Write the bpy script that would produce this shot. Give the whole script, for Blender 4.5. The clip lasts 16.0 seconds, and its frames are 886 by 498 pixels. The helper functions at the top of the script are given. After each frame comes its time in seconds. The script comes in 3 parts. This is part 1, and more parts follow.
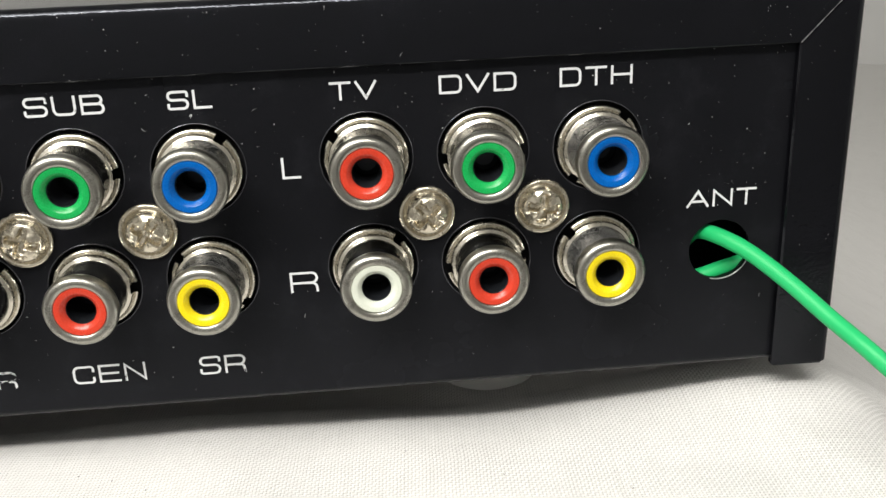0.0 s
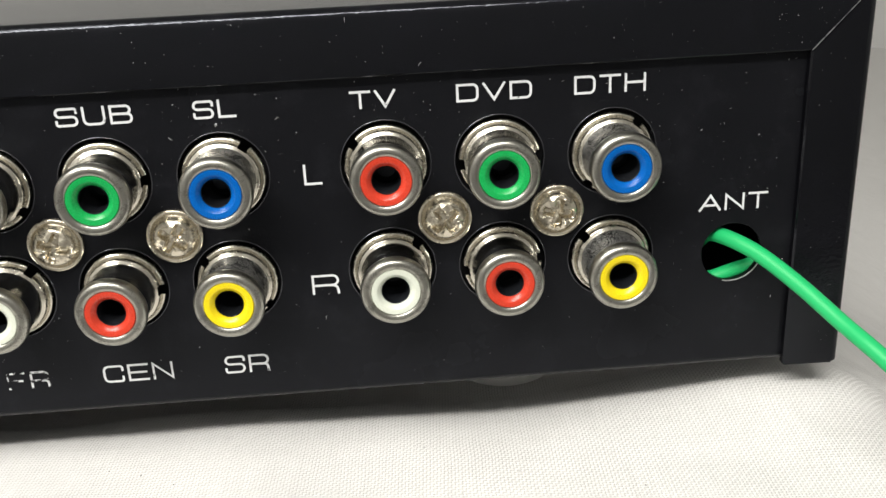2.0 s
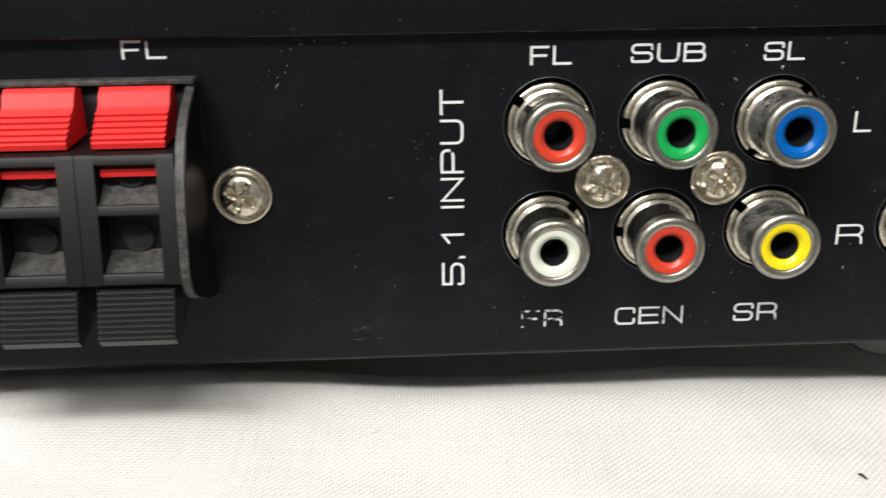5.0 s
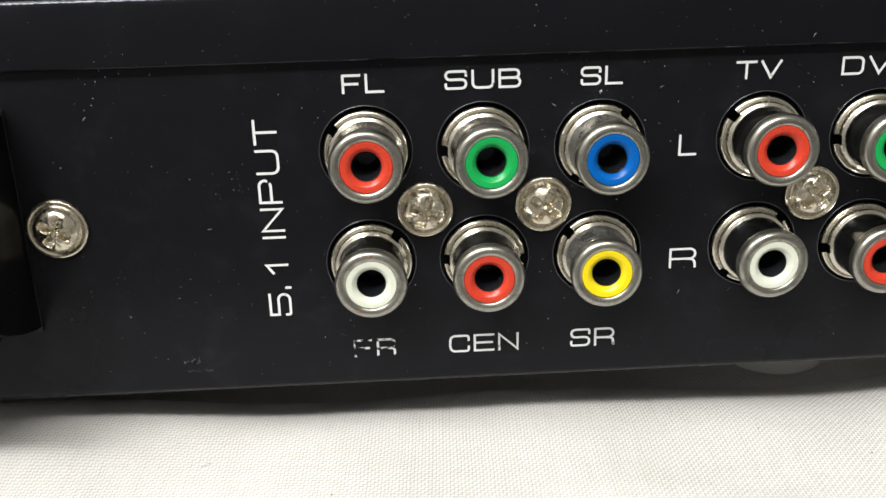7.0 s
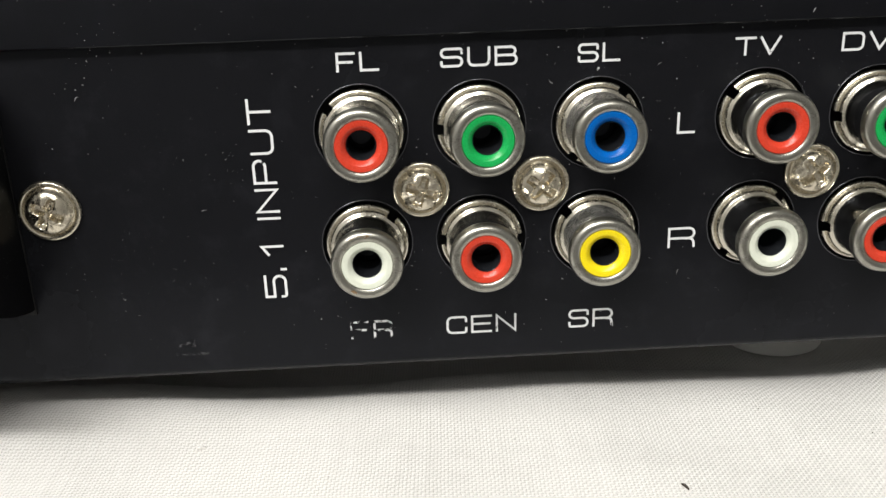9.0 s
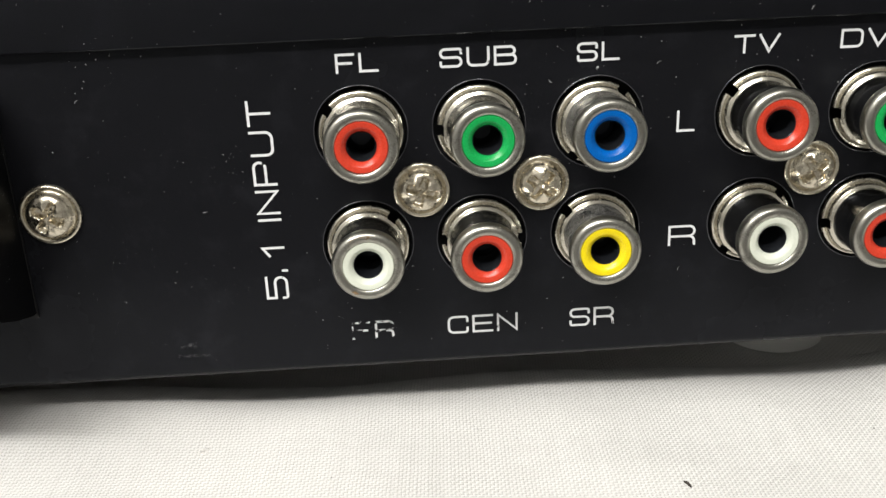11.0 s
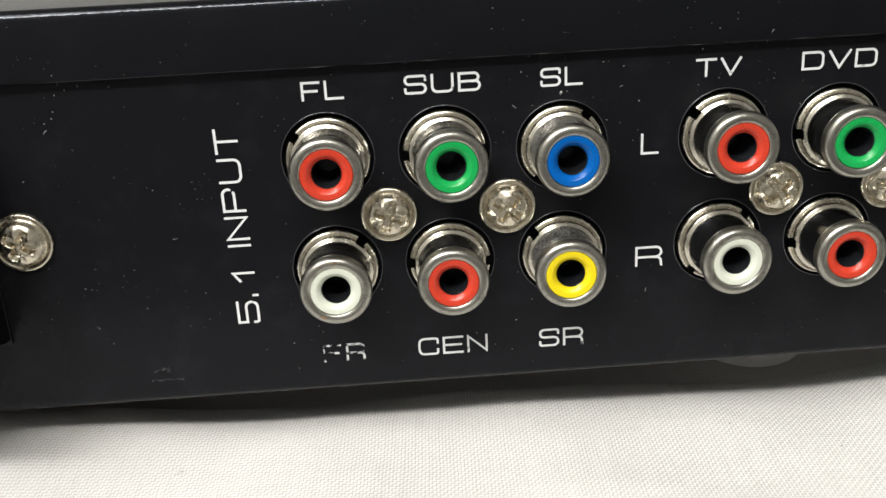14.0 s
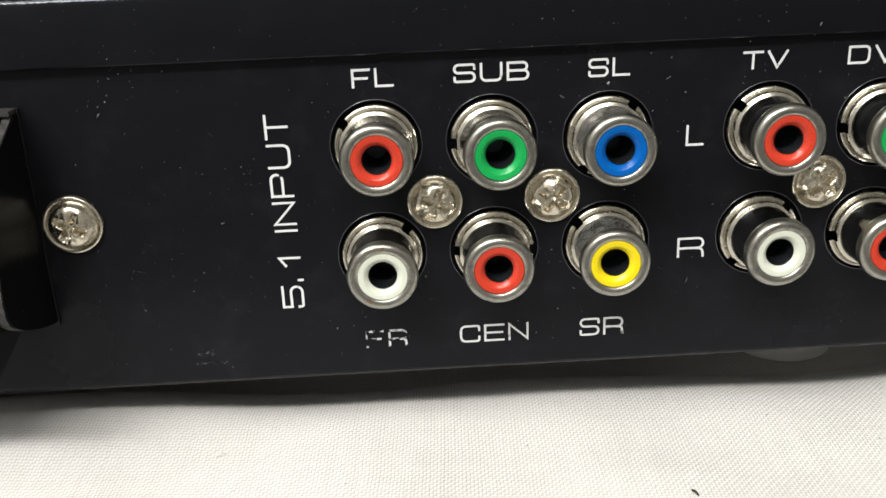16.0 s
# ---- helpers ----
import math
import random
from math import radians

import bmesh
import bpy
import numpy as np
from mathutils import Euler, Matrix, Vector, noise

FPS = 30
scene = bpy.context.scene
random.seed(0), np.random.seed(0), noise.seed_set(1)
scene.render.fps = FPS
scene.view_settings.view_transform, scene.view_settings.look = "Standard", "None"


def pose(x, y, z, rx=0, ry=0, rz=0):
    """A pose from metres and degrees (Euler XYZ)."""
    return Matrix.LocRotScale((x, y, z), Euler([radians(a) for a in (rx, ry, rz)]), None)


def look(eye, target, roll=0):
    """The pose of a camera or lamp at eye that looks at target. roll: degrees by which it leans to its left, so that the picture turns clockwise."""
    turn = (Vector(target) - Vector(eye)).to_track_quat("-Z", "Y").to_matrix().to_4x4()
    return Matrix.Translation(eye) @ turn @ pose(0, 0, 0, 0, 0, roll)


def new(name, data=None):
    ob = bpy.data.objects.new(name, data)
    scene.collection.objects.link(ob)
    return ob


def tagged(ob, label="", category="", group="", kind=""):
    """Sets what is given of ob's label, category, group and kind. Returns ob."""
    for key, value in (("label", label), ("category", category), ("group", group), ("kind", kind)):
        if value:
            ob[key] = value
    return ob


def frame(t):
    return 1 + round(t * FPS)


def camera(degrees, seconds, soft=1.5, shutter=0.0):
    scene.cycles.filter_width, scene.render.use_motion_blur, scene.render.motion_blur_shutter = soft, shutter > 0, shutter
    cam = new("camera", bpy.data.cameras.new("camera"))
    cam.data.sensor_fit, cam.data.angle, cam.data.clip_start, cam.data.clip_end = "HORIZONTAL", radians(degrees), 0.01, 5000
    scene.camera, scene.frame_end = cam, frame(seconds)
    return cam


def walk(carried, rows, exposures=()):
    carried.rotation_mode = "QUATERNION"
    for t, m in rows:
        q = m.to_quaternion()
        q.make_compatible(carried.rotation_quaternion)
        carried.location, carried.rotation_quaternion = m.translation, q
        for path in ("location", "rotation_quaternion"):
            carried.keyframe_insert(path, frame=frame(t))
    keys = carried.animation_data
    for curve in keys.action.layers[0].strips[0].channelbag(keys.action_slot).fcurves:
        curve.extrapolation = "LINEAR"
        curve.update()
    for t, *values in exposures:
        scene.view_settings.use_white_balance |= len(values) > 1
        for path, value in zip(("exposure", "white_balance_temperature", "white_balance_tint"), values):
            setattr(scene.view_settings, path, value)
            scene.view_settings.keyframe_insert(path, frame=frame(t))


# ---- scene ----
cam = camera(50.00, 16.0, soft=1.45, shutter=0.35)
PATH = [
    (0, (0.03399, -0.10953, 0.06480), (0.04246, 0.00263, 0.02299), -2.37),
    (0.5, (0.03379, -0.11018, 0.06584), (0.04116, 0.00155, 0.02267), -2.50),
    (1, (0.03255, -0.11099, 0.06593), (0.03940, 0.00074, 0.02270), -2.49),
    (1.5, (0.03256, -0.11104, 0.06528), (0.03923, 0.00101, 0.02285), -2.55),
    (2, (0.03405, -0.11167, 0.06802), (0.04008, 0.00002, 0.02456), -2.85),
    (2.5, (0.03349, -0.11107, 0.06657), (0.03943, 0.00056, 0.02293), -2.89),
    (3, (0.03305, -0.11091, 0.06736), (0.03888, 0.00070, 0.02366), -2.49),
    (3.1, (0.03108, -0.11175, 0.06492), (0.03636, 0.00036, 0.02245), -2.33),
    (3.2, (0.02600, -0.11264, 0.06432), (0.03161, -0.00069, 0.02147), -2.16),
    (3.3, (0.02036, -0.11669, 0.06444), (0.02412, -0.00460, 0.02175), -2.16),
    (3.4, (0.01070, -0.11830, 0.06454), (0.01517, -0.00610, 0.02221), -1.66),
    (3.5, (0.00087, -0.11738, 0.06360), (0.00608, -0.00544, 0.02069), -1.31),
    (3.6, (-0.00790, -0.11612, 0.06166), (-0.00350, -0.00398, 0.01917), -1.30),
    (3.7, (-0.01587, -0.11391, 0.06122), (-0.01172, -0.00155, 0.01928), -1.16),
    (3.8, (-0.02261, -0.11389, 0.06122), (-0.01845, -0.00153, 0.01929), -1.16),
    (3.9, (-0.02808, -0.11383, 0.06122), (-0.02391, -0.00146, 0.01931), -1.15),
    (4, (-0.03239, -0.11374, 0.06121), (-0.02819, -0.00135, 0.01934), -1.13),
    (4.15, (-0.03686, -0.11354, 0.06121), (-0.03261, -0.00113, 0.01942), -1.09),
    (4.3, (-0.03922, -0.11329, 0.06120), (-0.03490, -0.00084, 0.01951), -1.05),
    (4.5, (-0.03962, -0.11289, 0.06118), (-0.03519, -0.00039, 0.01966), -0.97),
    (4.7, (-0.03758, -0.11246, 0.06117), (-0.03302, 0.00010, 0.01982), -0.89),
    (4.9, (-0.03382, -0.11201, 0.06115), (-0.02914, 0.00061, 0.01998), -0.81),
    (5.1, (-0.02910, -0.11159, 0.06114), (-0.02431, 0.00109, 0.02014), -0.73),
    (5.3, (-0.02415, -0.11123, 0.06113), (-0.01926, 0.00150, 0.02027), -0.66),
    (5.5, (-0.01972, -0.11095, 0.06112), (-0.01475, 0.00181, 0.02038), -0.61),
    (5.65, (-0.01719, -0.11083, 0.06111), (-0.01218, 0.00196, 0.02042), -0.59),
    (5.8, (-0.01567, -0.11078, 0.06111), (-0.01065, 0.00201, 0.02044), -0.58),
    (6, (-0.01453, -0.11112, 0.06087), (-0.00967, 0.00176, 0.02045), -0.66),
    (6.5, (-0.01253, -0.11062, 0.06223), (-0.00717, 0.00215, 0.02155), -1.03),
    (7, (-0.00988, -0.10989, 0.06398), (-0.00499, 0.00259, 0.02247), -1.60),
    (7.5, (-0.00961, -0.10900, 0.06278), (-0.00456, 0.00337, 0.02098), -1.74),
    (8, (-0.01043, -0.10900, 0.06106), (-0.00528, 0.00308, 0.01851), -1.61),
    (8.5, (-0.00990, -0.10933, 0.06177), (-0.00487, 0.00274, 0.01917), -1.70),
    (10.8, (-0.00918, -0.10934, 0.06300), (-0.00445, 0.00264, 0.02014), -2.48),
    (11, (-0.00974, -0.10930, 0.06284), (-0.00474, 0.00262, 0.01984), -2.35),
    (11.5, (-0.00925, -0.10972, 0.06280), (-0.00463, 0.00209, 0.01948), -2.35),
    (12, (-0.00842, -0.10963, 0.06309), (-0.00394, 0.00219, 0.01977), -2.37),
    (12.5, (-0.00878, -0.11056, 0.06324), (-0.00453, 0.00113, 0.01955), -2.46),
    (13, (-0.00688, -0.11001, 0.06494), (-0.00244, 0.00192, 0.02191), -2.76),
    (13.5, (-0.00632, -0.11003, 0.06440), (-0.00171, 0.00208, 0.02183), -2.88),
    (14, (-0.00538, -0.10976, 0.06539), (-0.00074, 0.00233, 0.02277), -2.98),
    (14.5, (-0.00637, -0.10884, 0.06513), (-0.00142, 0.00321, 0.02247), -2.95),
    (15, (-0.00692, -0.11010, 0.06537), (-0.00244, 0.00208, 0.02298), -2.89),
    (15.5, (-0.00895, -0.11082, 0.06583), (-0.00462, 0.00138, 0.02347), -2.70),
    (16, (-0.01023, -0.11094, 0.06484), (-0.00636, 0.00108, 0.02196), -2.30),
]
walk(cam, [(t, look(eye, target, roll)) for t, eye, target, roll in PATH], [(0.0, 0.08), (3.0, 0.06), (3.5, -0.14), (3.8, -0.12), (6.2, 0.0), (7.6, -0.02), (8.0, 0.02), (8.5, -0.09), (13.0, -0.08), (16.0, -0.05)])

# ---- light ----
world = bpy.data.worlds.new("room_air")
world.use_nodes = True
world.node_tree.nodes["Background"].inputs["Color"].default_value = (0.9, 0.95, 1.0, 1)
world.node_tree.nodes["Background"].inputs["Strength"].default_value = 0.05
scene.world = world


def area_lamp(name, place, aim, wide, deep, watts, colour):
    data = bpy.data.lights.new(name, "AREA")
    data.shape, data.size, data.size_y, data.energy, data.color = "RECTANGLE", wide, deep, watts, colour
    lamp = new(name, data)
    lamp.matrix_world = look(place, aim)
    return lamp


area_lamp("desk_lamp_light", (-0.15, -0.40, 0.50), (-0.12, 0.0, 0.0), 0.56, 0.06, 4.5, (1.0, 0.975, 0.93))
# broad fill added to lift the shade under the case; no fitting is modelled
area_lamp("soft_fill_light", (-0.72, -0.66, 1.44), (-0.3, -0.3, 0.0), 1.1, 1.1, 37.5, (1.0, 0.975, 0.925))

# ---- materials ----
MM = 0.001


class Nodes:
    """A small wrapper to write node materials in few lines."""

    def __init__(self, name):
        self.mat = bpy.data.materials.new(name)
        self.mat.use_nodes = True
        self.tree = self.mat.node_tree
        self.bsdf = self.tree.nodes["Principled BSDF"]

    def add(self, kind, **values):
        node = self.tree.nodes.new(kind)
        for key, value in values.items():
            if key in node.inputs:
                node.inputs[key].default_value = value
        return node

    def link(self, a, b):
        self.tree.links.new(a, b)

    def set(self, **values):
        for key, value in values.items():
            self.bsdf.inputs[key.replace("_", " ")].default_value = value

    def mm(self, local=False):
        """Coordinates in millimetres."""
        if local:
            source = self.tree.nodes.new("ShaderNodeTexCoord").outputs["Object"]
        else:
            source = self.tree.nodes.new("ShaderNodeNewGeometry").outputs["Position"]
        scale = self.tree.nodes.new("ShaderNodeVectorMath")
        scale.operation = "SCALE"
        scale.inputs["Scale"].default_value = 1000.0
        self.link(source, scale.inputs[0])
        if not local:
            return scale.outputs[0]
        info = self.tree.nodes.new("ShaderNodeObjectInfo")
        shift = self.tree.nodes.new("ShaderNodeVectorMath")
        shift.operation = "MULTIPLY_ADD"
        shift.inputs[1].default_value = (90, 70, 50)
        self.link(info.outputs["Random"], shift.inputs[0])
        self.link(scale.outputs[0], shift.inputs[2])
        return shift.outputs[0]

    def noise(self, vec, scale, detail=4.0, rough=0.55):
        node = self.add("ShaderNodeTexNoise", Scale=scale, Detail=detail, Roughness=rough)
        self.link(vec, node.inputs["Vector"])
        return node.outputs["Fac"]

    def ramp(self, fac, stops):
        node = self.tree.nodes.new("ShaderNodeValToRGB")
        el = node.color_ramp.elements
        while len(el) < len(stops):
            el.new(0.5)
        for e, (at, value) in zip(el, stops):
            e.position = at
            e.color = (*value, 1) if isinstance(value, tuple) else (value, value, value, 1)
        self.link(fac, node.inputs["Fac"])
        return node.outputs["Color"]

    def math(self, op, a, b=None, c=None):
        node = self.tree.nodes.new("ShaderNodeMath")
        node.operation = op
        for n, v in enumerate((a, b, c)):
            if v is None:
                continue
            if isinstance(v, (int, float)):
                node.inputs[n].default_value = v
            else:
                self.link(v, node.inputs[n])
        return node.outputs[0]

    def mix(self, fac, a, b):
        node = self.tree.nodes.new("ShaderNodeMix")
        node.data_type = "RGBA"
        for n, v in ((0, fac), (6, a), (7, b)):
            if isinstance(v, tuple):
                node.inputs[n].default_value = (*v, 1)
            elif isinstance(v, (int, float)):
                node.inputs[n].default_value = v
            else:
                self.link(v, node.inputs[n])
        return node.outputs[2]

    def bump(self, height, strength, distance):
        node = self.add("ShaderNodeBump", Strength=strength, Distance=distance)
        self.link(height, node.inputs["Height"])
        self.link(node.outputs["Normal"], self.bsdf.inputs["Normal"])

    def to(self, socket, name):
        self.link(socket, self.bsdf.inputs[name])


def black_enamel(name, rough, tone, gloss, peel):
    n = Nodes(name)
    v = n.mm()
    wide, fine = n.noise(v, 0.05, 5), n.noise(v, 2.2, 3)
    smear = n.ramp(n.noise(v, 0.16, 6, 0.7), [(0.52, 0.0), (0.74, 0.8)])
    n.to(n.mix(smear, n.mix(wide, tone, tuple(c * 1.5 for c in tone)), tuple(c * 2.6 for c in tone)), "Base Color")
    n.to(n.math("ADD", n.math("MULTIPLY", wide, 0.12), rough), "Roughness")
    n.bump(n.math("MULTIPLY_ADD", n.noise(v, 1.1, 3), 2.0, fine), peel, 0.00006)
    n.set(Specular_IOR_Level=gloss, Specular_Tint=(0.85, 0.90, 1.0, 1))
    return n.mat


def nickel(name, colour, rough, grime, local=True, dent=0.15):
    n = Nodes(name)
    v = n.mm(local)
    blot, speck, fine = n.noise(v, 0.55, 5, 0.65), n.noise(v, 7.0, 3), n.noise(v, 1.8, 4)
    dirt = n.ramp(n.math("MULTIPLY", blot, n.math("ADD", speck, 0.45)), [(0.50, 0.0), (0.62, grime)])
    dark = tuple(c * 0.32 for c in colour)
    n.to(n.mix(dirt, colour, dark), "Base Color")
    n.to(n.math("ADD", n.math("MULTIPLY", fine, 0.16), n.math("MULTIPLY_ADD", dirt, 0.3, rough)), "Roughness")
    n.set(Metallic=1.0)
    n.bump(fine, dent, 0.00012)
    return n.mat


def plastic(name, colour, rough=0.20, sub=0.0, wear=0.12):
    n = Nodes(name)
    v = n.mm(True)
    blot, fine = n.noise(v, 0.5, 4), n.noise(v, 6.0, 3)
    n.to(n.mix(n.math("MULTIPLY", blot, wear), colour, tuple(c * 0.45 for c in colour)), "Base Color")
    n.to(n.math("MULTIPLY_ADD", fine, 0.15, rough), "Roughness")
    if sub:
        n.set(Subsurface_Weight=sub, Subsurface_Scale=0.0006)
        n.bsdf.inputs["Subsurface Radius"].default_value = (1, 1, 0.9)
    n.set(Specular_IOR_Level=0.35)
    n.bump(fine, 0.1, 0.00004)
    return n.mat




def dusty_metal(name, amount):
    """Plating toned darker than the shell under a layer of grey dust; amount: how much of it has settled."""
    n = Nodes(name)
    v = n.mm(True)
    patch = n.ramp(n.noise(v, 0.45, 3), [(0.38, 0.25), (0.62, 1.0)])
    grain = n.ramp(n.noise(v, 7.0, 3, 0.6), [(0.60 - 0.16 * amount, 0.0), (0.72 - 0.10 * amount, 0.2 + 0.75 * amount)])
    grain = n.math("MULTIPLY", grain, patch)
    # the panel's dark reflection is partly put into the 0.36 plating grey
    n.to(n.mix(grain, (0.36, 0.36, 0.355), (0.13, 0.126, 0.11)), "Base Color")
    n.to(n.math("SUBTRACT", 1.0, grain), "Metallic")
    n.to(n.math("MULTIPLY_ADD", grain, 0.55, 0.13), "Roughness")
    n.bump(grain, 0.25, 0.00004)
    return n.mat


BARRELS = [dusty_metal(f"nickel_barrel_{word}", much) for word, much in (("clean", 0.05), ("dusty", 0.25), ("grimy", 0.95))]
PANEL = black_enamel("black_panel_enamel", 0.20, (0.0049, 0.0050, 0.0060), 0.155, 0.12)
COVER = black_enamel("black_cover_enamel", 0.06, (0.0026, 0.0026, 0.0034), 0.30, 0.28)
# near-black for hollows: the shade inside them is put into the colour
INSIDE = black_enamel("hollow_shade_black", 0.6, (0.014, 0.014, 0.015), 0.1, 0.1)
SHELL = nickel("nickel_shell", (0.65, 0.615, 0.53), 0.17, 0.22, dent=0.03)
RIM = nickel("satin_nickel_rim", (0.385, 0.376, 0.335), 0.23, 0.6, dent=0.06)

SCREW = nickel("nickel_screw", (0.70, 0.64, 0.52), 0.16, 0.6, dent=0.10)
# black for the pin bore: the shade inside the hole is put into the colour
CONTACT = black_enamel("shaded_bore_black", 0.16, (0.010, 0.011, 0.013), 0.40, 0.05)
CONTACT_STEEL = nickel("dull_steel", (0.20, 0.195, 0.19), 0.35, 0.5)
RED = plastic("red_plastic", (0.56, 0.046, 0.022))
GREEN = plastic("green_plastic", (0.008, 0.345, 0.078))
BLUE = plastic("blue_plastic", (0.0001, 0.100, 0.40))
BLUE.node_tree.nodes["Principled BSDF"].inputs["Specular IOR Level"].default_value = 0.22
YELLOW = plastic("yellow_plastic", (0.78, 0.62, 0.01))
IVORY = plastic("ivory_plastic", (0.67, 0.70, 0.60), wear=0.18)
BLACK_PLASTIC = plastic("black_plastic", (0.006, 0.006, 0.0065), 0.42, wear=0.3)
BLACK_PLASTIC.node_tree.nodes["Principled BSDF"].inputs["Specular IOR Level"].default_value = 0.22
LEVER_RED = plastic("red_lever_plastic", (0.68, 0.022, 0.022), 0.30)
LEVER_BLACK = plastic("glossy_black_plastic", (0.020, 0.020, 0.021), 0.15, wear=0.3)
CHEEK = plastic("smooth_black_plastic", (0.0035, 0.0035, 0.004), 0.30, wear=0.3)
CHEEK.node_tree.nodes["Principled BSDF"].inputs["Specular IOR Level"].default_value = 0.13
WIRE = plastic("green_wire_sleeve", (0.014, 0.43, 0.13), 0.40, wear=0.06)
FOOT = plastic("pale_rubber", (0.90, 0.90, 0.87), 0.5)
# paler than the panel, to carry the highlight line round the socket holes
EDGE_LINE = black_enamel("edge_highlight_black", 0.12, (0.02, 0.02, 0.022), 0.9, 0.1)
BARE = nickel("bare_edge", (0.5, 0.5, 0.5), 0.4, 0.5, local=False)


def dusty_plastic():
    """Black moulding rubbed grey, with pale grit in its texture."""
    n = Nodes("dusty_black_plastic")
    v = n.mm()
    grit, blot = n.noise(v, 9.0, 3, 0.7), n.noise(v, 0.9, 4)
    dirt = n.ramp(n.math("MULTIPLY", grit, n.math("ADD", blot, 0.5)), [(0.42, 0.0), (0.68, 1.0)])
    n.to(n.mix(dirt, (0.012, 0.012, 0.012), (0.11, 0.105, 0.10)), "Base Color")
    n.set(Roughness=0.5, Specular_IOR_Level=0.4)
    n.bump(grit, 0.3, 0.00006)
    return n.mat


DUSTY_EDGE = dusty_plastic()


def print_ink(name, worn):
    """White screen print; worn: how much of it has rubbed off."""
    n = Nodes(name)
    v = n.mm()
    n.to(n.mix(n.noise(v, 3.0, 4), (0.60, 0.61, 0.62), (0.78, 0.79, 0.80)), "Base Color")
    n.set(Roughness=0.5)
    if worn:
        holes = n.ramp(n.noise(v, 0.95, 4, 0.6), [(worn, 0.0), (worn + 0.06, 1.0)])
        n.to(holes, "Alpha")
    return n.mat


INK = print_ink("white_print", 0.31)
INK_WORN = print_ink("worn_white_print", 0.44)
INK_GONE = print_ink("rubbed_white_print", 0.48)


def weave():
    """Plain-woven cotton: warp and weft threads that pass over one another in turn."""
    n = Nodes("woven_cotton")
    v = n.mm()
    turn = n.tree.nodes.new("ShaderNodeVectorRotate")
    turn.rotation_type = "Z_AXIS"
    turn.inputs["Angle"].default_value = radians(3)
    n.link(v, turn.inputs["Vector"])
    warp = n.add("ShaderNodeTexNoise", Scale=0.12, Detail=3.0)
    n.link(v, warp.inputs["Vector"])
    bend = n.tree.nodes.new("ShaderNodeVectorMath")
    bend.operation = "MULTIPLY_ADD"
    bend.inputs[1].default_value = (0.6, 0.6, 0)
    n.link(warp.outputs["Color"], bend.inputs[0])
    n.link(turn.outputs[0], bend.inputs[2])
    split = n.tree.nodes.new("ShaderNodeSeparateXYZ")
    n.link(bend.outputs[0], split.inputs[0])
    pitch = math.pi / 0.45
    su = n.math("SINE", n.math("MULTIPLY", split.outputs["X"], pitch))
    sv = n.math("SINE", n.math("MULTIPLY", split.outputs["Y"], pitch * 0.93))
    au, av = n.math("ABSOLUTE", su), n.math("ABSOLUTE", sv)
    over = n.math("GREATER_THAN", n.math("MULTIPLY", su, sv), 0.0)
    height = n.math("ADD", n.math("MULTIPLY", over, au), n.math("MULTIPLY", n.math("SUBTRACT", 1.0, over), av))
    thread = n.math("MULTIPLY", n.math("ADD", au, av), 0.5)
    slub = n.noise(v, 0.35, 5, 0.6)
    threads = []
    for stretch in ((2.3, 0.05, 0.0), (0.05, 2.3, 0.0)):  # thick and thin threads
        along = n.tree.nodes.new("ShaderNodeVectorMath")
        along.operation = "MULTIPLY"
        along.inputs[1].default_value = stretch
        n.link(bend.outputs[0], along.inputs[0])
        threads.append(n.noise(along.outputs[0], 1.0, 2))
    uneven = n.math("ADD", threads[0], threads[1])
    body = n.mix(n.math("MULTIPLY_ADD", slub, 0.5, n.math("MULTIPLY_ADD", uneven, 0.4, -0.15)), (0.62, 0.61, 0.59), (0.77, 0.76, 0.742))
    thread = n.math("ADD", thread, n.math("MULTIPLY_ADD", uneven, 0.26, -0.28))
    gaps = n.ramp(thread, [(0.10, (0.43, 0.415, 0.39)), (0.48, (1.0, 1.0, 1.0))])
    tint = n.tree.nodes.new("ShaderNodeMix")
    tint.data_type, tint.blend_type = "RGBA", "MULTIPLY"
    n.link(n.ramp(n.noise(v, 0.07, 5, 0.6), [(0.36, 0.20), (0.66, 1.0)]), tint.inputs[0])
    n.link(body, tint.inputs[6])
    n.link(gaps, tint.inputs[7])
    n.to(tint.outputs[2], "Base Color")
    n.set(Roughness=0.85, Specular_IOR_Level=0.15)
    n.bsdf.inputs["Sheen Weight"].default_value = 0.15
    n.bump(n.math("MULTIPLY_ADD", slub, 0.5, height), 0.5, 0.00012)
    return n.mat


CLOTH = weave()


def wall_paint(name, colour):
    n = Nodes(name)
    v = n.mm()
    n.to(n.mix(n.noise(v, 0.004, 4), colour, tuple(c * 0.85 for c in colour)), "Base Color")
    n.set(Roughness=0.8)
    n.bump(n.noise(v, 0.2, 4), 0.1, 0.0005)
    return n.mat


WALL = wall_paint("grey_wall_paint", (0.78, 0.78, 0.77))
FLOOR = wall_paint("dark_floor_paint", (0.06, 0.055, 0.05))
CEILING = wall_paint("white_ceiling_paint", (0.80, 0.80, 0.79))

DUST = Nodes("pale_dust")
DUST.set(Roughness=0.9, Base_Color=(0.5, 0.5, 0.49, 1))
DUST = DUST.mat
LINT = Nodes("dark_lint")
LINT.set(Roughness=0.8, Base_Color=(0.035, 0.028, 0.022, 1))
LINT = LINT.mat
RUST = Nodes("brown_corrosion")
RUST.to(RUST.mix(RUST.noise(RUST.mm(), 4.0, 4), (0.10, 0.05, 0.02), (0.30, 0.22, 0.13)), "Base Color")
RUST.set(Roughness=0.85)
RUST = RUST.mat
SCUFF = Nodes("grey_scuff")
